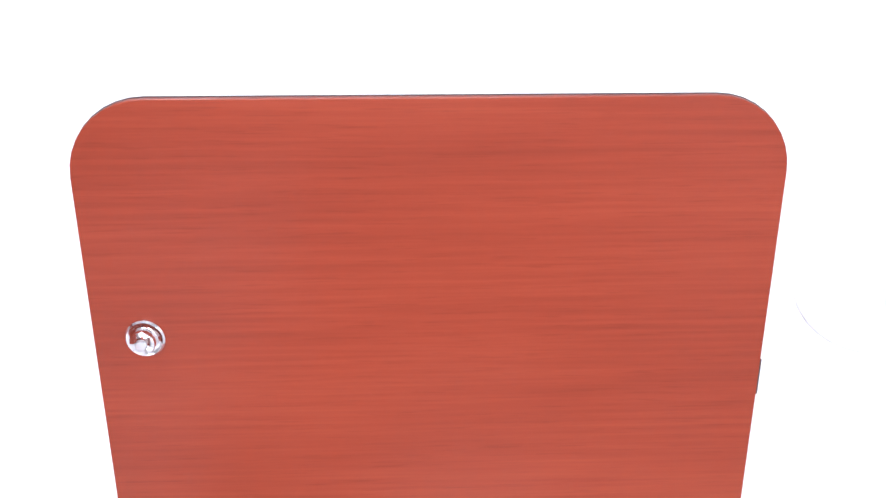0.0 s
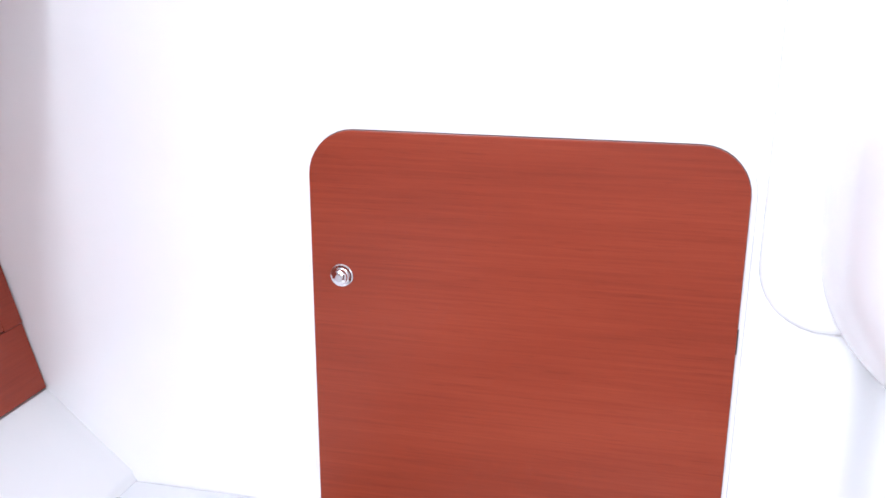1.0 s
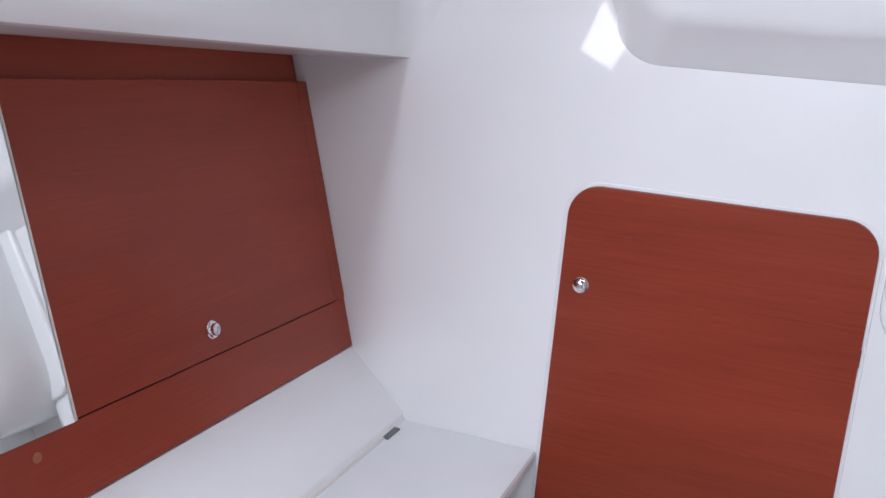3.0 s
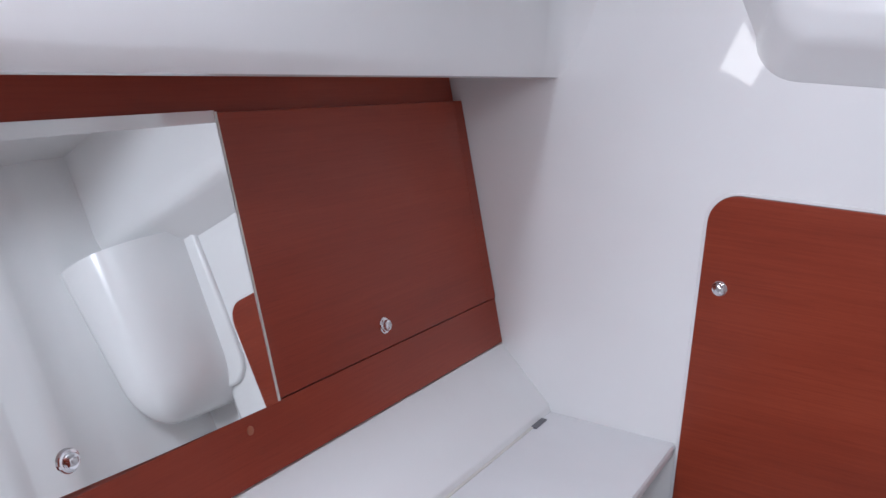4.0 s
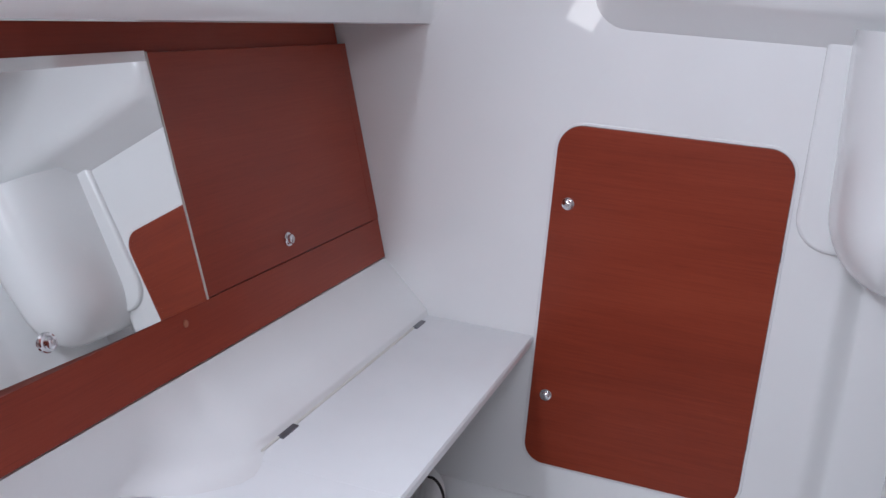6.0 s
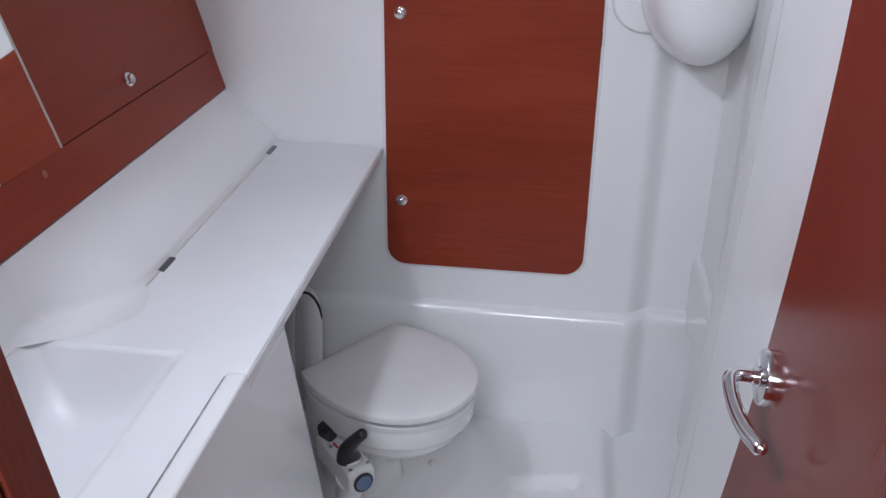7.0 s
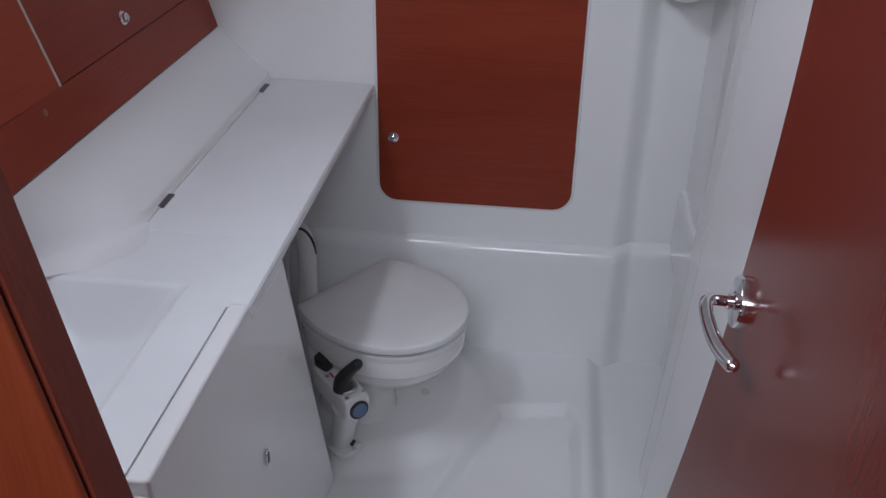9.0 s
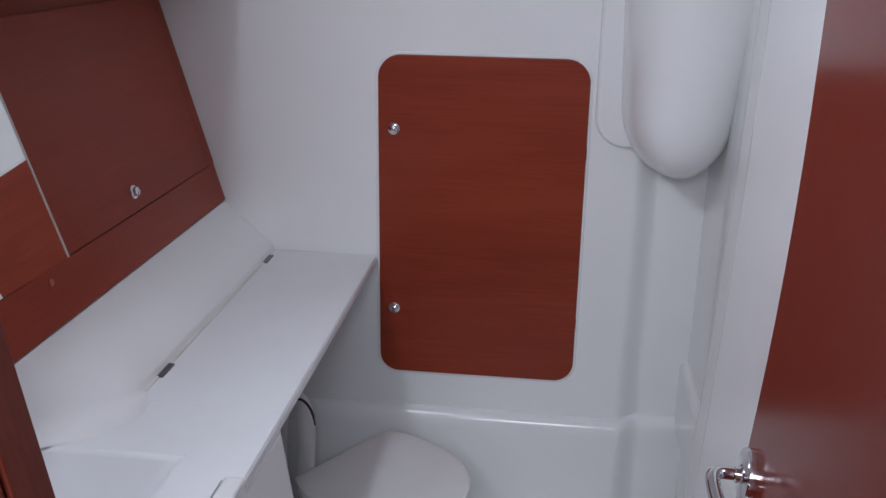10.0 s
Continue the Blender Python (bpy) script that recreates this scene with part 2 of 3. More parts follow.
def tray_floor():
    """Shower floor: a level rim with a shallow drained tray."""
    corners = [(0.30, -0.265), (0.465, -0.235), (0.488, -0.30), (0.495, -1.15), (0.05, -1.15), (0.10, -0.80)]
    cx, cy = 0.36, -0.72

    def depth(x, y):
        near = 9.0
        for (ax, ay), (bx, by) in zip(corners, corners[1:] + corners[:1]):
            ex, ey = bx - ax, by - ay
            d = ((x - ax) * ey - (y - ay) * ex) / math.hypot(ex, ey)
            dc = ((cx - ax) * ey - (cy - ay) * ex)
            near = min(near, d if dc > 0 else -d)
        t = min(1.0, max(0.0, (near + 0.012) / 0.03))
        r = min(1.0, max(0.0, (0.315 - math.hypot(x + 0.03, y + 0.25)) / 0.085))
        u = min(1.0, max(0.0, (x - 0.512) / 0.045))
        v = min(1.0, max(0.0, (y + 0.700 + 8.0 * max(0.0, 0.575 - x) ** 2) / 0.035))
        return 0.040 * r * r * (3 - 2 * r) - 0.026 * t * t * (3 - 2 * t) - 0.030 * u * u * (3 - 2 * u) * v * v * (3 - 2 * v)
    bm = bmesh.new()
    nx, ny = 130, 150
    rows = []
    for j in range(ny + 1):
        y = -1.62 + 1.68 * j / ny
        rows.append([bm.verts.new((x, y, depth(x, y))) for x in (-0.40 + 1.18 * i / nx for i in range(nx + 1))])
    for a, b in zip(rows, rows[1:]):
        for i in range(nx):
            bm.faces.new((a[i], a[i + 1], b[i + 1], b[i]))
    box(-0.95, 0.95, DOOR_Y, 0.05, -0.12, -0.05, bm=bm)
    return bm


structure(part("floor", tray_floor(), GEL), "white moulded shower floor with a shallow sunken tray", "floor")
structure(part("door_sill", box(-0.40, 0.80, DOOR_Y - 0.05, DOOR_Y + 0.08, -0.12, 0.10, 0.015, 3), GEL), "white raised moulded door sill", "sill")
# deckhead with the main hatch opening and a slot added for the sun patch
ceil = bmesh.new()
XS, YS = [-0.95, -0.330, -0.275, -0.140, 0.95], [DOOR_Y, -1.57, -1.08, -0.805, -0.595, 0.05]
for i, (x0, x1) in enumerate(zip(XS, XS[1:])):
    for j, (y0, y1) in enumerate(zip(YS, YS[1:])):
        opening, sun_slot = i in (1, 2) and j == 1, i == 2 and j == 3
        if not (opening or sun_slot):
            box(x0, x1, y0, y1, TOP, TOP + 0.012, bm=ceil)
structure(part("ceiling", ceil, GEL), "white deckhead with a hatch opening and an added sun slot", "ceiling")
# Lid out of view, added over the lamp's opening to block sun and sky.
hatch = structure(thing("hatch", pose(0, 0, 0), "unseen closed hatch lid, added to keep the sun out", "hatch"), "unseen closed hatch lid, added to keep the sun out", "hatch")
part("hatch_sun_lid", prism(rounded(-0.35, -0.12, -1.59, -1.06, (0.05,) * 4), TOP + 0.014, TOP + 0.05, "z", 0.004), GEL, hatch)

# unseen plate over the slot; its skewed hole is added to shape the sun patch
slot_mask = bmesh.new()
outer = [(-0.28, -0.59), (-0.28, -0.81), (-0.14, -0.81), (-0.14, -0.59)]
inner = [(-0.186, -0.618), (-0.250, -0.742), (-0.203, -0.778), (-0.166, -0.715)]
for i in range(4):
    k = (i + 1) % 4
    slot_mask.faces.new([slot_mask.verts.new((x, y, TOP + 0.015)) for x, y in (outer[i], outer[k], inner[k], inner[i])])
bmesh.ops.remove_doubles(slot_mask, verts=slot_mask.verts, dist=0.0005)
bmesh.ops.solidify(slot_mask, geom=slot_mask.faces[:], thickness=0.004)
structure(part("sun_slot_mask", slot_mask, GEL), "unseen white plate, added to shape the sun patch", "frame")

# ---- doorway bulkhead ----


def jamb_x(z):
    return 0.080 - 0.16 * (z - 1.22)


def leaf_x(z, y=0.0):
    """The leaf bows with the hull: nearly upright above, leaning below."""
    d = min(max(z, 0.60), 1.32) - 0.97
    return 0.5825 + 0.078 * d - 0.109 * d * d + 0.10 * min(0.0, z - 0.60)


BULK = 0.034
left_wall = [(-0.95, -0.2), (jamb_x(-0.2), -0.2), (jamb_x(TOP), TOP), (-0.95, TOP)]
structure(part("wall_front_left", prism(left_wall, DOOR_Y - BULK, DOOR_Y, "y", 0.002), WOOD_Z), "dark mahogany bulkhead beside the doorway", "wall")
right_wall = [(1.7, -0.2), (1.7, TOP)] + [(leaf_x(z) + 0.045, z) for z in (TOP, 1.3, 1.1, 0.9, 0.7, 0.5, -0.2)]
structure(part("wall_front_right", prism(right_wall, DOOR_Y - BULK, DOOR_Y, "y", 0.002), WOOD_Z), "dark mahogany bulkhead beside the doorway", "wall")
arch = [(jamb_x(-0.1) - 0.10, -0.1), (jamb_x(-0.1) - 0.001, -0.1), (jamb_x(1.88) - 0.001, 1.88), (jamb_x(1.88) - 0.10, 1.88)]
structure(part("door_trim", prism(arch, DOOR_Y - BULK - 0.012, DOOR_Y - BULK - 0.002, "y", 0.004, 3), WOOD_LIT), "mahogany door trim, coloured lighter orange as if lit from the saloon", "trim")
# saloon shell round the camera, out of view, added to shut out sun and sky
structure(part("saloon_floor", box(-1.4, 1.7, -3.6, DOOR_Y - BULK, -0.3, -0.2), WOOD_Y), "added dark mahogany cabin sole, out of view", "floor")
structure(part("saloon_ceiling", box(-1.4, 1.7, -3.6, DOOR_Y, TOP + 0.06, TOP + 0.10), GEL), "added white saloon deckhead, out of view", "ceiling")
structure(part("saloon_wall_left", box(-1.45, -1.4, -3.6, DOOR_Y, -0.3, 2.0), WOOD_Y), "added mahogany saloon side, out of view", "wall")
structure(part("saloon_wall_right", box(1.7, 1.75, -3.6, DOOR_Y, -0.3, 2.0), GEL), "added white lined saloon side, out of view", "wall")
structure(part("saloon_wall_back", box(-1.45, 1.75, -3.65, -3.6, -0.3, 2.0), GEL), "added white lined saloon bulkhead, out of view", "wall")
structure(part("header_wall", box(-1.4, 1.7, DOOR_Y - BULK, DOOR_Y, TOP + 0.001, 2.0), GEL), "added white strip above the doorway, out of view", "wall")

# ---- overhead mouldings ----
def side_soffit():
    """Side deck moulding: flat underside, rolled lower edge, face rising to the deckhead; it follows the hull."""
    rings = []
    for y, hollow in [(0.0, 0.080), (-0.004, 0.058), (-0.012, 0.038), (-0.024, 0.021), (-0.040, 0.009), (-0.058, 0.002), (-0.075, 0.0)] + [(DOOR_Y * k / 8, 0.0) for k in range(1, 9)]:
        k = 8 * y / DOOR_Y
        edge = -0.350 + 0.015 * k / 8 + 0.15 * hollow
        lo = 1.367 + 0.008 * k / 8
        rings.append([(-0.95, y, lo - 0.034), (edge - 0.012, y, lo), (edge - 0.004, y, lo + 0.003), (edge, y, lo + 0.010), (edge + 0.006 + 0.1 * hollow, y, lo + 0.03), (edge + 0.006 + 0.45 * hollow, y, lo + 0.09), (edge + 0.004 + 0.85 * hollow, y, lo + 0.20), (edge - 0.005 + hollow, y, TOP + 0.005), (-0.95, y, TOP + 0.005)])
    return loft(rings)


structure(part("soffit_left", side_soffit(), GEL), "white moulded side deck soffit above the cabinet", "soffit")


def back_soffit():
    """Overhead moulding on the bulkhead: a shaded chamfer rolled over into a bright face, its free end leaning out."""
    rings = []
    for y, f in ((0.04, -0.25), (0.0, 0.0), (-0.006, 0.03), (-0.080, 0.84), (-0.088, 0.94), (-0.095, 1.06), (-0.100, 1.20), (-0.104, 1.38), (-0.108, 1.70)):
        side, low = 0.004 + 0.036 * f, 1.393 + 0.066 * f
        ring = [(0.95, y, low), (0.95, y, TOP + 0.004)]
        ring += [(side - 0.50 * (TOP + 0.004 - low - 0.07), y - 0.01, TOP + 0.004)]
        for i in range(9):
            a = radians(180 + 90 * i / 8)
            ring.append((side + 0.075 + 0.075 * math.cos(a), y, low + 0.070 + 0.070 * math.sin(a)))
        rings.append(ring)
    return loft(rings)


structure(part("soffit_back", back_soffit(), GEL), "white overhead moulding with a rolled edge and a chamfer", "soffit")
# lower part of the deckhead along the leaning wall
low_head = [(0.95, 1.740), (0.12, 1.745), (0.08, 1.752), (0.05, 1.775), (0.02, TOP + 0.003), (0.032, TOP + 0.003), (0.061, 1.781), (0.087, 1.763), (0.12, 1.757), (0.95, 1.752)]
structure(part("ceiling_lowered", prism(low_head, DOOR_Y + 0.002, 0.03, "y"), GEL), "white lowered part of the deckhead", "ceiling")


def corner_moulding():
    """Hull-like moulding hanging in the corner: full above, drawn in to a blunt round foot."""
    rings = []
    for k in range(25):
        z = 0.966 + 0.464 * (k / 24) ** 1.6
        g = min(1.0, (z - 0.966) / 0.14)
        r = (1 - (1 - g) ** 2.2) ** 0.5
        t = (z - 0.966) / 0.464
        x0, x1, depth = 0.612 - 0.100 * r - 0.020 * t, 0.650 + 0.075 * r + 0.095 * t, 0.110 + 0.105 * r + 0.030 * t
        xc, a = (x0 + x1) / 2, (x1 - x0) / 2
        ring = [(x0, 0.045, z)]
        for i in range(21):
            u = radians(180 + 180 * i / 20)
            c, q = math.cos(u), math.sin(u)
            ring.append((xc + a * math.copysign(abs(c) ** 0.80, c), -depth * abs(q) ** 0.80, z))
        ring.append((x1, 0.045, z))
        rings.append(ring)
    return loft(rings)


structure(part("corner_moulding", corner_moulding(), GEL), "white rounded moulding hanging in the corner", "soffit")
structure(part("moulding_flange", prism(rounded(0.452, 0.80, 1.002, 1.44, (0.07, 0.01, 0.01, 0.01)), -0.014, 0.040, "y", 0.009, 4), GEL), "thin white rounded flange on the wall", "soffit")

# ---- locker door in the back wall ----
PX0, PX1, PZ0, PZ1 = -0.036, 0.437, 0.418, 1.193


def knob(parent, m):
    k = part("knob", moved(lathe([(0, 0), (0.0138, 0), (0.0138, 0.0022), (0.0126, 0.0036), (0.0100, 0.0040), (0.0092, 0.0046), (0.0092, 0.0082), (0.0084, 0.0102), (0.0060, 0.0116), (0.0028, 0.0122), (0, 0.0122)]), m), CHROME, parent, "polished chrome push knob")
    part("knob_button", moved(lathe([(0, 0.0120), (0.0042, 0.0120), (0.0042, 0.0128), (0.0034, 0.0136), (0, 0.0138)], 16), m), STEEL, k, "small steel button")


locker = thing("locker_door", pose(0, 0, 0), "reddish mahogany locker door with rounded corners in the white wall", "door")
part("panel", prism(rounded(PX0, PX1, PZ0, PZ1, (0.046, 0.046, 0.052, 0.052)), -0.009, -0.001, "y", 0.0012), WOOD, locker)
part("seal", prism(rounded(PX0 - 0.0007, PX1 + 0.0007, PZ0 - 0.0007, PZ1 + 0.0007, (0.0467, 0.0467, 0.0527, 0.0527)), -0.0038, 0.001, "y"), RUBBER, locker, "thin dark rubber edge seal")
part("surround", prism(rounded(PX0 - 0.007, PX1 + 0.007, PZ0 - 0.007, PZ1 + 0.007, (0.052, 0.052, 0.058, 0.058)), -0.0035, 0.001, "y", 0.0025, 3), GEL, locker, "white moulded rim round the door")
for z in (1.026, 0.586):
    knob(locker, Matrix.Translation((0, -0.009, z)) @ pose(0, 0, 0, 90))
for z in (0.985, 0.57):
    part("hinge", moved(tube([(PX1, -0.007, z - 0.014), (PX1, -0.007, z + 0.014)], 0.0013, 10), pose(0, 0, 0)), RUBBER, locker, "slim dark hinge barrel")

# ---- leaning mirror cabinet ----
LEAN = math.degrees(math.atan2(0.131, 0.472))
cab_m = Matrix.Translation((-0.416, 0, 0.837)) @ pose(0, 0, 0, 0, -LEAN, 0)
# local axes: x out of the face, y along the hull, z up the face
cab = thing("mirror_cabinet", cab_m, "leaning mahogany cabinet with one wooden and one mirrored door", "cabinet")
YEND = DOOR_Y + 0.003
part("bottom_rail", box(-0.022, 0.004, YEND, -0.003, 0.0, 0.0905, 0.0012), WOOD_Y, cab)
part("door", box(-0.014, 0.006, -0.722, -0.0385, 0.0925, 0.490, 0.0015), WOOD_Y, cab, "mahogany flap door")
part("stile", box(-0.014, 0.0058, -0.0383, -0.004, 0.0912, 0.490, 0.0006), WOOD_Y, cab)
mirror_m = Matrix.Translation((0.008, -0.7035, 0)) @ pose(0, 0, 0, 0, 0, -3.4) 
part("mirror_door", moved(prism([(-0.540, 0.0915), (0.003, 0.0915), (-0.012, 0.492), (-0.565, 0.492)], -0.006, 0.004, "x"), mirror_m), MIRROR, cab, "frameless mirror door with a chrome knob")
part("edge_strip", moved(prism([(0.0031, 0.0925), (0.0062, 0.0925), (-0.0088, 0.490), (-0.0119, 0.490)], -0.006, 0.0052, "x"), mirror_m), CREAM, cab, "pale edge strip beside the mirror")
part("end_door", box(-0.040, -0.022, YEND, -1.247, 0.0925, 0.490, 0.0015), WOOD_Y, cab, "mahogany end panel beside the mirror")
part("back_board", box(-0.10, -0.06, YEND, -0.003, 0.0, 0.57), WOOD_Y, cab)
part("shelf_under_mirror", box(-0.07, -0.002, YEND, -0.692, 0.082, 0.0900), WOOD_Y, cab)
part("valance", box(-0.040, -0.012, YEND, -0.004, 0.4905, 0.575, 0.001), WOOD_Y, cab, "dark mahogany strip in the shade above the doors")
knob(cab, Matrix.Translation((0.006, -0.411, 0.130)) @ pose(0, 0, 0, 0, 90))
knob(cab, mirror_m @ Matrix.Translation((0.004, -0.3205, 0.1275)) @ pose(0, 0, 0, 0, 90))
part("plug", moved(lathe([(0, 0), (0.0062, 0), (0.0062, 0.001), (0.005, 0.0016), (0, 0.0016)], 18), Matrix.Translation((0.004, -0.757, 0.070)) @ pose(0, 0, 0, 0, 90)), ORANGE, cab, "small orange wooden screw plug")

# ---- counter ----
CZ = 0.715
FX = -0.046


def counter_top():
    """Moulded top with a recessed basin and a notch for the locker door's lip."""
    bm = bmesh.new()
    pieces = ((-0.300, FX, -0.765, -0.002), (-0.43, FX, -0.93, -0.765), (-0.150, FX - 0.030, -1.40, -0.93), (-0.43, FX, DOOR_Y + 0.003, -1.40))
    for x0, x1, y0, y1 in pieces:
        box(x0, x1, y0, y1, CZ - 0.022, CZ, 0.0, bm=bm)
    box(FX - 0.0301, FX, -0.985, -0.93, CZ - 0.022, CZ, bm=bm)
    bmesh.ops.remove_doubles(bm, verts=bm.verts, dist=0.0002)
    return bm


counter = thing("counter", pose(0, 0, 0), "white moulded counter top with a recessed basin beside the toilet", "counter")
part("top", counter_top(), LID_WHITE, counter)
# front edge rolled over
part("front_nosing", tube([(FX - 0.004, -0.984, CZ - 0.007), (FX - 0.004, -0.003, CZ - 0.007)], 0.0068, 12), LID_WHITE, counter)


def basin():
    """Open bowl: a rounded tray whose walls slope in, let into the top."""
    rings = []
    for dx, dz, r in ((0.0, 0.0, 0.004), (0.005, -0.0015, 0.012), (0.011, -0.007, 0.020), (0.028, -0.045, 0.030), (0.044, -0.074, 0.040), (0.062, -0.091, 0.045), (0.084, -0.099, 0.032), (0.110, -0.102, 0.008)):
        out = rounded(-0.402 + dx, -0.150 - dx, -1.40 + dx, -0.93 - dx, (r,) * 4, 6)
        rings.append([(x, y, CZ + dz - 0.0005) for x, y in out])
    bm = loft(rings, False)
    bm.faces.new([v for v in bm.verts][-len(rings[0]):])
    return bm


part("basin", basin(), LID_WHITE, counter, "white moulded wash basin sunk in the counter")

# lid of the counter bin: slim raised flap with a hinge line and two hinges
flap = thing("counter_flap", pose(0, 0, 0), "white hinged counter flap with two dark steel hinges", "flap")
part("panel", prism(rounded(-0.2905, FX - 0.0005, -0.775, -0.006, (0.003,) * 4, 3), CZ - 0.002, CZ + 0.0003, "z"), LID_WHITE, flap)
part("hinge_strip", box(-0.2965, -0.2915, -0.752, -0.045, CZ - 0.001, CZ + 0.0030, 0.0012), CREAM, flap, "narrow cream hinge strip")
for y in (-0.074, -0.670):
    part("hinge", moved(box(-0.0058, 0.0058, -0.026, 0.026, 0.0, 0.004, 0.0012), Matrix.Translation((-0.2905, y, CZ - 0.0002))), DARK_STEEL, flap, "brushed steel hinge leaf")

# ---- locker below the basin ----
def front_edge(z, y_top):
    return y_top + 0.34 * (CZ - z)


vanity = thing("vanity_locker", pose(0, 0, 0), "white moulded locker under the basin with a plain door", "cabinet")
side = [(front_edge(0.0, -0.805), 0.0), (front_edge(CZ - 0.022, -0.805), CZ - 0.022), (DOOR_Y + 0.003, CZ - 0.022), (DOOR_Y + 0.003, 0.0)]
part("front", prism(side, FX - 0.030, FX, "x", 0.003, 2), GEL, vanity)
end = [(front_edge(0.0, -0.806), 0.0), (front_edge(CZ - 0.024, -0.806), CZ - 0.024), (front_edge(CZ - 0.024, -0.84), CZ - 0.024), (front_edge(0.0, -0.84), 0.0)]
part("end_panel", prism(end, -0.40, FX - 0.031, "x"), GEL, vanity)
dtop, dlow = CZ + 0.002, 0.03
dpts = [(front_edge(dlow, -0.809), dlow), (front_edge(CZ - 0.026, -0.809), CZ - 0.026), (-0.966, CZ - 0.026), (-0.975, dtop), (-1.345, dtop), (front_edge(CZ - 0.03, -1.352), CZ - 0.03), (front_edge(dlow, -1.352), dlow)]
vd = part("door", prism(dpts, FX - 0.0285, FX + 0.0020, "x", 0.006, 4), GEL, vanity, "white moulded door with a rounded top lip")
lt = part("latch", moved(prism(rounded(-0.007, 0.007, -0.015, 0.015, (0.006,) * 4, 5), 0.0, 0.005, "z", 0.0015), Matrix.Translation((FX + 0.0020, -0.975, 0.425)) @ pose(0, 0, 0, 90, 0, 90)), CHROME, vd, "small oval chrome latch")
# No recess is cut; its darkness is put on as a raised black plate.
part("latch_dark_plate", moved(prism(rounded(-0.0045, 0.0045, -0.011, 0.011, (0.004,) * 4, 5), 0.0048, 0.0056, "z"), Matrix.Translation((FX + 0.0020, -0.975, 0.425)) @ pose(0, 0, 0, 90, 0, 90)), BLACK, lt, "black plate put on for the dark of a finger slot")
for z in (0.64, 0.12):
    part("hinge", moved(box(-0.003, 0.0035, -0.0045, 0.0045, -0.026, 0.026, 0.0015), Matrix.Translation((FX + 0.004, front_edge(z, -1.362), z)) @ pose(0, 0, 0, 18)), DARK_STEEL, vanity, "grey steel hinge")
part("frame_strip", prism([(front_edge(0.0, -1.372), 0.0), (front_edge(CZ - 0.02, -1.372), CZ - 0.02), (front_edge(CZ - 0.02, -1.46), CZ - 0.02), (front_edge(0.0, -1.46), 0.0)], FX + 0.0005, FX + 0.006, "x", 0.003), GEL, vanity)

# ---- toilet ----
wc = thing("toilet", pose(-0.068, -0.314, -0.006, 0, 0, -34.0), "white marine toilet with closed lid on the tub floor", "toilet")


def egg_ring(z, size, shift=0.0, cut=-0.03, n=56):
    """Seat outline, straight at the hinge side; u runs from the hinge to the front."""
    pts = []
    for i in range(n):
        a = 2 * math.pi * i / n
        c, s = math.cos(a), math.sin(a)
        u = 0.136 + shift + 0.190 * size * c
        v = 0.168 * size * math.copysign(abs(s) ** (0.94 if c > 0 else 0.62), s)
        pts.append((max(u, cut), v, z))
    return pts


bowl_rings = [egg_ring(0.030, 0.50, -0.095), egg_ring(0.052, 0.50, -0.095), egg_ring(0.060, 0.48, -0.095), egg_ring(0.11, 0.47, -0.090), egg_ring(0.155, 0.50, -0.070), egg_ring(0.190, 0.55, -0.035), egg_ring(0.222, 0.70, -0.010),
              egg_ring(0.246, 0.82, 0.0), egg_ring(0.262, 0.875, 0.0), egg_ring(0.276, 0.900, 0.0), egg_ring(0.2815, 0.935, 0.0), egg_ring(0.288, 0.955, 0.0), egg_ring(0.322, 0.965, 0.0), egg_ring(0.330, 0.955, 0.0)]
part("bowl", loft(bowl_rings), CERAMIC, wc, "glazed white ceramic bowl")
part("seat", loft([egg_ring(0.329, 0.945, 0.0, 0.006), egg_ring(0.331, 0.975, 0.0, 0.004), egg_ring(0.340, 0.980, 0.0, 0.004), egg_ring(0.3425, 0.955, 0.0, 0.006)]), PLASTIC, wc, "white plastic seat ring")
part("lid", loft([egg_ring(0.3505, 0.955, 0.0, 0.006), egg_ring(0.352, 0.995, 0.0, 0.001), egg_ring(0.361, 1.0, 0.0, 0.0), egg_ring(0.366, 0.988, 0.0, 0.004), egg_ring(0.3685, 0.955, 0.0, 0.012), egg_ring(0.370, 0.86, 0.0, 0.03), egg_ring(0.3705, 0.5, 0.0, 0.06)]), PLASTIC, wc, "smooth white plastic lid, closed")
for v in (-0.075, 0.075):
    part("hinge", moved(tube([(-0.006, v - 0.022, 0.341), (-0.006, v + 0.022, 0.341)], 0.0085, 14), pose(0, 0, 0)), PLASTIC, wc, "white plastic lid hinge")
for u, v in ((0.140, 0.127), (0.02, -0.12)):
    part("bolt", moved(lathe([(0, 0), (0.011, 0), (0.011, 0.006), (0.009, 0.012), (0.004, 0.015), (0, 0.015)], 16), Matrix.Translation((u, v, 0.040))), CREAM, wc, "pale plastic bolt cap")

# hand pump in front of the bowl: a leaning barrel that carries a level valve head
pump = thing("toilet_pump", pose(-0.046, -0.495, 0.036), "white plastic hand pump with black handles beside the toilet", "pump")
head_m = Matrix.Translation((0.070, -0.101, 0.189)) @ pose(0, 0, 0, 0, 0, -49.4)
# head axes: x along the valve head to its round end, y across, z up
part("base", moved(prism(rounded(-0.035, 0.050, -0.034, 0.034, (0.02,) * 4, 5), 0.0, 0.012, "z", 0.004, 2), pose(0, 0, 0, 0, 0, -40)), PLASTIC, pump)
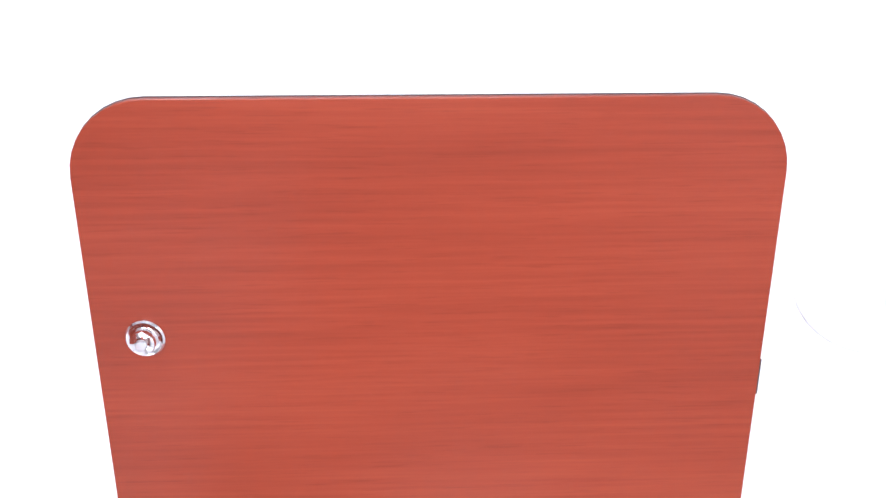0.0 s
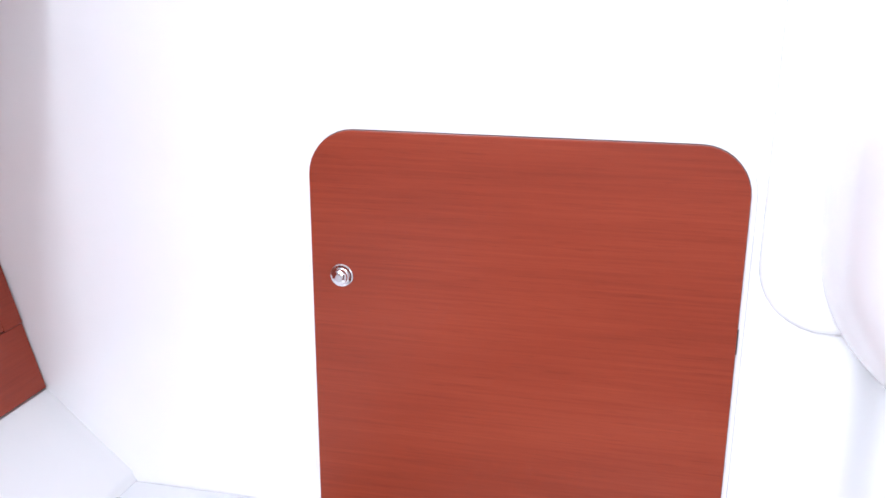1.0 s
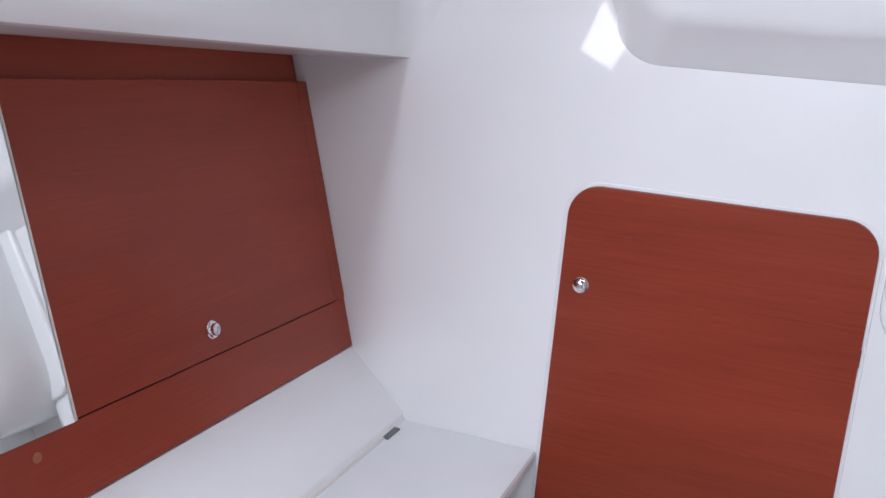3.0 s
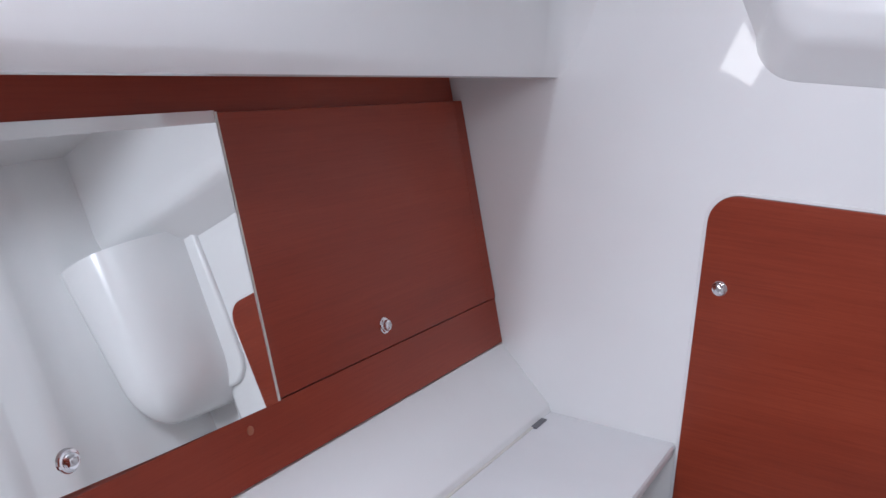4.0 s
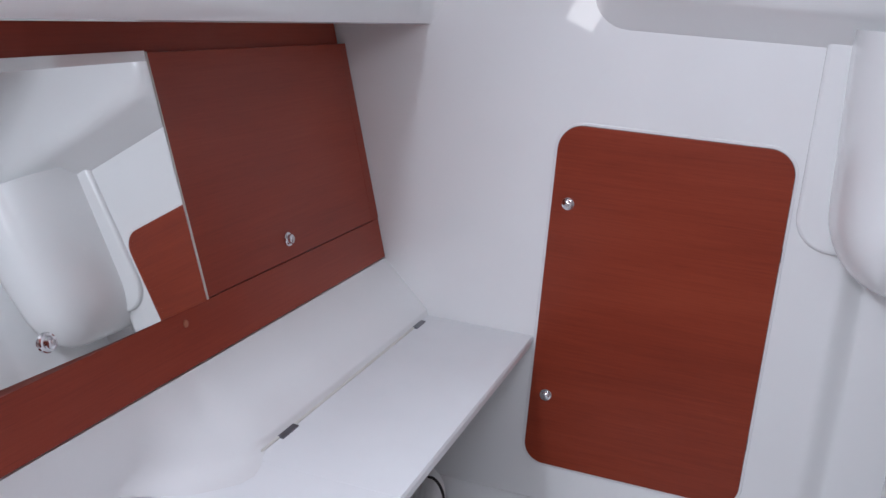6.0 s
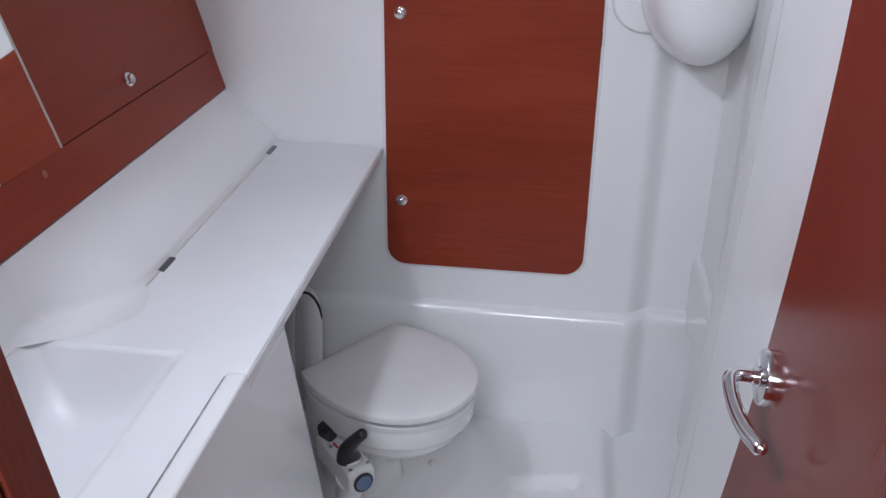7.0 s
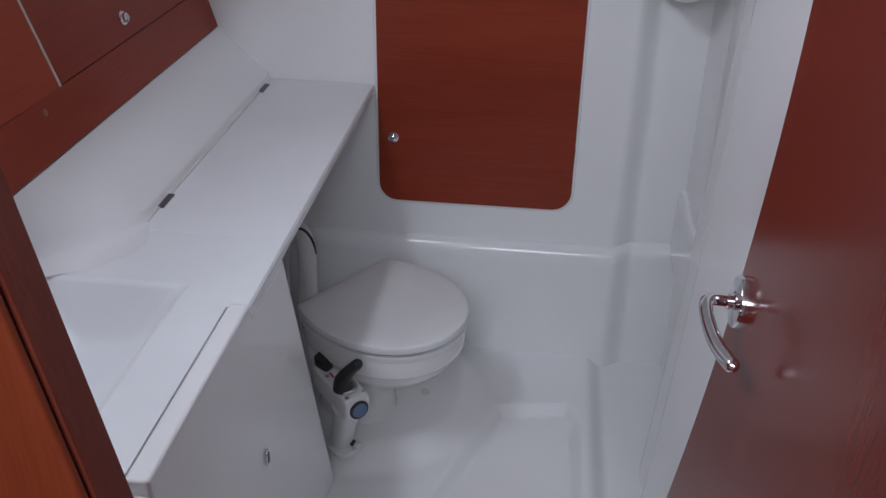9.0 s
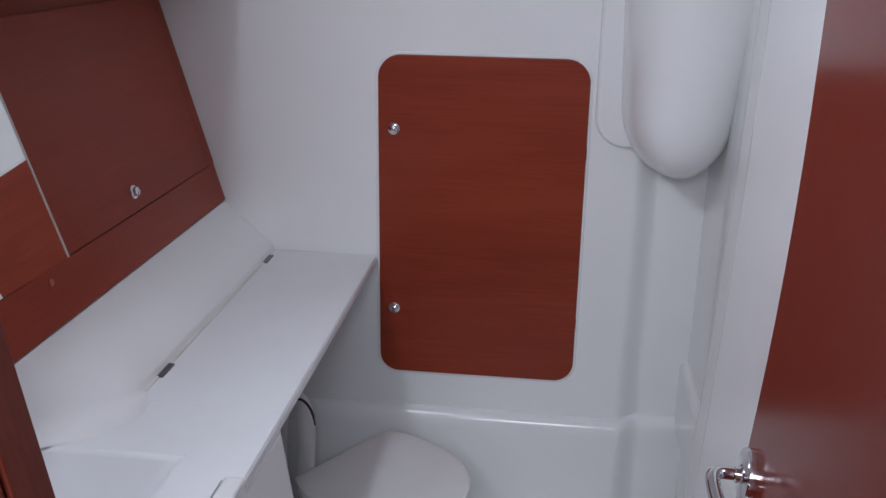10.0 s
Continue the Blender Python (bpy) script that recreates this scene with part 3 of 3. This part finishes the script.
part("barrel", tube(curve_points([(0.002, 0.004, 0.006), (0.013, -0.018, 0.06), (0.025, -0.042, 0.115), (0.038, -0.066, 0.170)], 4), [0.028, 0.028, 0.027, 0.0265, 0.0265, 0.027, 0.0275, 0.028, 0.0285, 0.029, 0.030, 0.031, 0.032], 24), PLASTIC, pump, "white leaning pump barrel")
part("head", moved(prism(rounded(-0.155, 0.0, -0.029, 0.029, (0.010, 0.018, 0.018, 0.010), 5), -0.029, 0.029, "y", 0.009, 4), head_m), PLASTIC, pump, "white pump head housing")
cap = part("end_cap", moved(lathe([(0, 0.004), (0.0185, 0.004), (0.0215, 0.003), (0.0215, 0.0), (0.0, 0.0)], 24), head_m @ Matrix.Translation((0.0002, 0, 0.0)) @ pose(0, 0, 0, 0, 90)), BLACK, pump, "dark round end cap")
part("badge", moved(lathe([(0, 0.0048), (0.0165, 0.0048), (0.0165, 0.004), (0, 0.004)], 24), head_m @ Matrix.Translation((0.0002, 0, 0.0)) @ pose(0, 0, 0, 0, 90)), BLUE, cap, "plain blue badge")
lever_line = curve_points([(-0.044, -0.012, 0.030), (-0.044, -0.012, 0.044), (-0.041, -0.010, 0.060), (-0.030, -0.003, 0.080), (-0.016, 0.006, 0.100), (-0.008, 0.011, 0.110)], 4)
part("lever", moved(tube(lever_line, [0.021, 0.021, 0.0205, 0.020, 0.0195, 0.019, 0.018, 0.017, 0.016, 0.0150, 0.0142, 0.0135, 0.013, 0.0126, 0.0122, 0.012, 0.0118, 0.0116, 0.0112, 0.0095, 0.006], 14), head_m), BLACK, pump, "black plastic pump lever")
part("collar", moved(lathe([(0.0, 0.0285), (0.025, 0.0285), (0.025, 0.033), (0.022, 0.036), (0, 0.036)], 20), head_m @ Matrix.Translation((-0.044, -0.005, 0))), STEEL, pump, "grey collar under the lever")
part("valve_knob", moved(box(-0.019, 0.019, -0.015, 0.015, 0.0, 0.036, 0.007, 3), head_m @ Matrix.Translation((-0.136, -0.006, 0.028)) @ pose(0, 0, 0, 14, 10, 20)), BLACK, pump, "black valve knob")
for u, v in ((-0.100, -0.020), (-0.096, 0.020), (-0.012, -0.020), (-0.016, 0.021)):
    part("screw", moved(lathe([(0, 0), (0.0042, 0), (0.0038, 0.002), (0, 0.0025)], 12), head_m @ Matrix.Translation((u, v, 0.0288))), STEEL, pump, "small steel screw")
part("print_mark", moved(box(-0.108, -0.088, -0.012, -0.007, 0.0291, 0.0296), head_m), RED, pump, "small red printed bar")
part("base_bolt", moved(lathe([(0, 0), (0.011, 0), (0.011, 0.006), (0.008, 0.012), (0, 0.014)], 14), Matrix.Translation((0.043, -0.015, 0.010))), CREAM, pump, "pale bolt cap")
part("drain_plug", moved(lathe([(0, 0), (0.008, 0), (0.007, 0.012), (0, 0.013)], 14), Matrix.Translation((0.026, -0.012, 0.022)) @ pose(0, 0, 0, 0, 90, -25)), BLACK, pump, "small black drain plug")

hose = thing("discharge_hose", pose(0, 0, 0), "white sanitation hose looped up behind the toilet", "hose")
part("hose", tube(curve_points([(-0.13, -0.30, 0.06), (-0.175, -0.22, 0.10), (-0.195, -0.155, 0.20), (-0.200, -0.125, 0.30), (-0.215, -0.105, 0.352), (-0.245, -0.095, 0.362), (-0.275, -0.09, 0.32), (-0.285, -0.09, 0.20), (-0.29, -0.09, 0.02)], 6), 0.0235, 16), PLASTIC, hose)
part("edge_band", tube(curve_points([(-0.222, -0.128, 0.381), (-0.206, -0.134, 0.384), (-0.190, -0.138, 0.374), (-0.178, -0.140, 0.352), (-0.172, -0.142, 0.322)], 4), [0.002] + [0.0032] * 12 + [0.0028, 0.0024, 0.002, 0.0016], 10), RUBBER, hose, "dark edge band")

# ---- door leaf standing open ----
leaf = thing("door_1", pose(0, 0, 0), "glossy dark mahogany door standing open into the compartment", "door", kind="structure")
LY0, LY1 = DOOR_Y + 0.004, -1.20


def leaf_ring(z, inset, y0, y1, thick):
    return [(leaf_x(z, y0) + inset, y0, z), (leaf_x(z, y1) + inset, y1, z), (leaf_x(z, y1) + thick, y1, z), (leaf_x(z, y0) + thick, y0, z)]


LEAF_Z = [0.12, 0.4] + [0.55 + 0.05 * i for i in range(18)] + [1.84]
part("leaf", bevel(loft([leaf_ring(z, 0.0, LY0, LY1, 0.028) for z in LEAF_Z]), 0.002), WOOD_G, leaf)
part("edge_lipping", loft([leaf_ring(z, 0.001, LY1, LY1 + 0.003, 0.027) for z in LEAF_Z]), CREAM, leaf, "pale edge lipping")
HZ, HY = 0.937, -1.231
hm = Matrix.Translation((leaf_x(HZ, HY), HY, HZ)) @ pose(0, 0, 0, 0, 4.6, 0)
handle = part("handle", moved(lathe([(0, 0), (0.0280, 0), (0.0280, 0.0065), (0.0265, 0.0088), (0.0110, 0.0095), (0.0090, 0.011), (0.0085, 0.016), (0, 0.016)], 36), hm @ pose(0, 0, 0, 0, -90)), CHROME, leaf, "polished chrome lever handle")
pts = curve_points([(-0.010, 0, 0), (-0.020, 0, 0), (-0.032, -0.003, 0.001), (-0.039, -0.011, 0.002), (-0.041, -0.026, 0), (-0.039, -0.052, -0.005), (-0.034, -0.078, -0.008), (-0.027, -0.099, -0.008), (-0.022, -0.110, -0.008)], 5)
part("lever", moved(tube(pts, [0.0066 + 0.0010 * min(1.0, i / 32) for i in range(len(pts) - 3)] + [0.0073, 0.0060, 0.0032], 18), hm), CHROME, handle, "curved chrome lever pointing to the hinges")
for z in (0.35, 1.0, 1.6):
    part("hinge", moved(tube([(leaf_x(z - 0.03) + 0.014, LY0 - 0.006, z - 0.03), (leaf_x(z + 0.03) + 0.014, LY0 - 0.006, z + 0.03)], 0.006, 10), pose(0, 0, 0)), STEEL, leaf, "steel butt hinge")

# strike plate on the jamb
strike = thing("strike_plate", pose(jamb_x(0.93) + 0.0012, DOOR_Y - 0.017, 0.93, 0, -9.1, 0), "worn chrome strike plate on the mahogany door jamb", "strike plate")
part("plate", prism(rounded(-0.010, 0.010, -0.032, 0.032, (0.004,) * 4, 4), 0.0, 0.002, "x", 0.0005), CHROME, strike)
# The bolt hole's darkness is colour: a thin black block on the plate.
part("recess", prism([(-0.004, -0.016), (0.004, -0.016), (0.004, 0.010), (-0.004, 0.010)], 0.0019, 0.0026, "x"), BLACK, strike, "black plate put on for the dark of the bolt hole")
part("lip", box(0.0, 0.004, 0.010, 0.015, -0.018, 0.018, 0.001), CHROME, strike, "bent chrome lip")

# ---- towel hook on the wall opposite the mirror ----
hx = 0.622 + bow(1.535)
hook = thing("towel_hook", pose(hx, -0.615, 1.535), "chrome towel hook with a long upright prong on the white wall", "hook")
plate = part("plate", prism(rounded(-0.0155, 0.0155, -0.034, 0.034, (0.007,) * 4, 5), -0.007, 0.002, "x", 0.002), STEEL, hook)
for z in (0.018, -0.018):
    part("screw", moved(lathe([(0, 0), (0.006, 0), (0.0055, 0.0018), (0, 0.0025)], 14), Matrix.Translation((-0.0068, 0, z)) @ pose(0, 0, 0, 0, -90)), CHROME, plate)
for s in (-1, 1):
    part("prong", tube(curve_points([(-0.005, s * 0.012, -0.010), (-0.014, s * 0.024, -0.014), (-0.022, s * 0.038, -0.012), (-0.027, s * 0.048, 0.002), (-0.028, s * 0.052, 0.024)], 5), 0.0036, 10), STEEL, hook)
part("upper_prong", tube(curve_points([(-0.006, 0, 0.026), (-0.018, 0.004, 0.050), (-0.034, 0.008, 0.090), (-0.044, 0.010, 0.112)], 5), [0.0034] * 11 + [0.0036, 0.0046, 0.0050, 0.0048, 0.0030], 10), STEEL, hook)
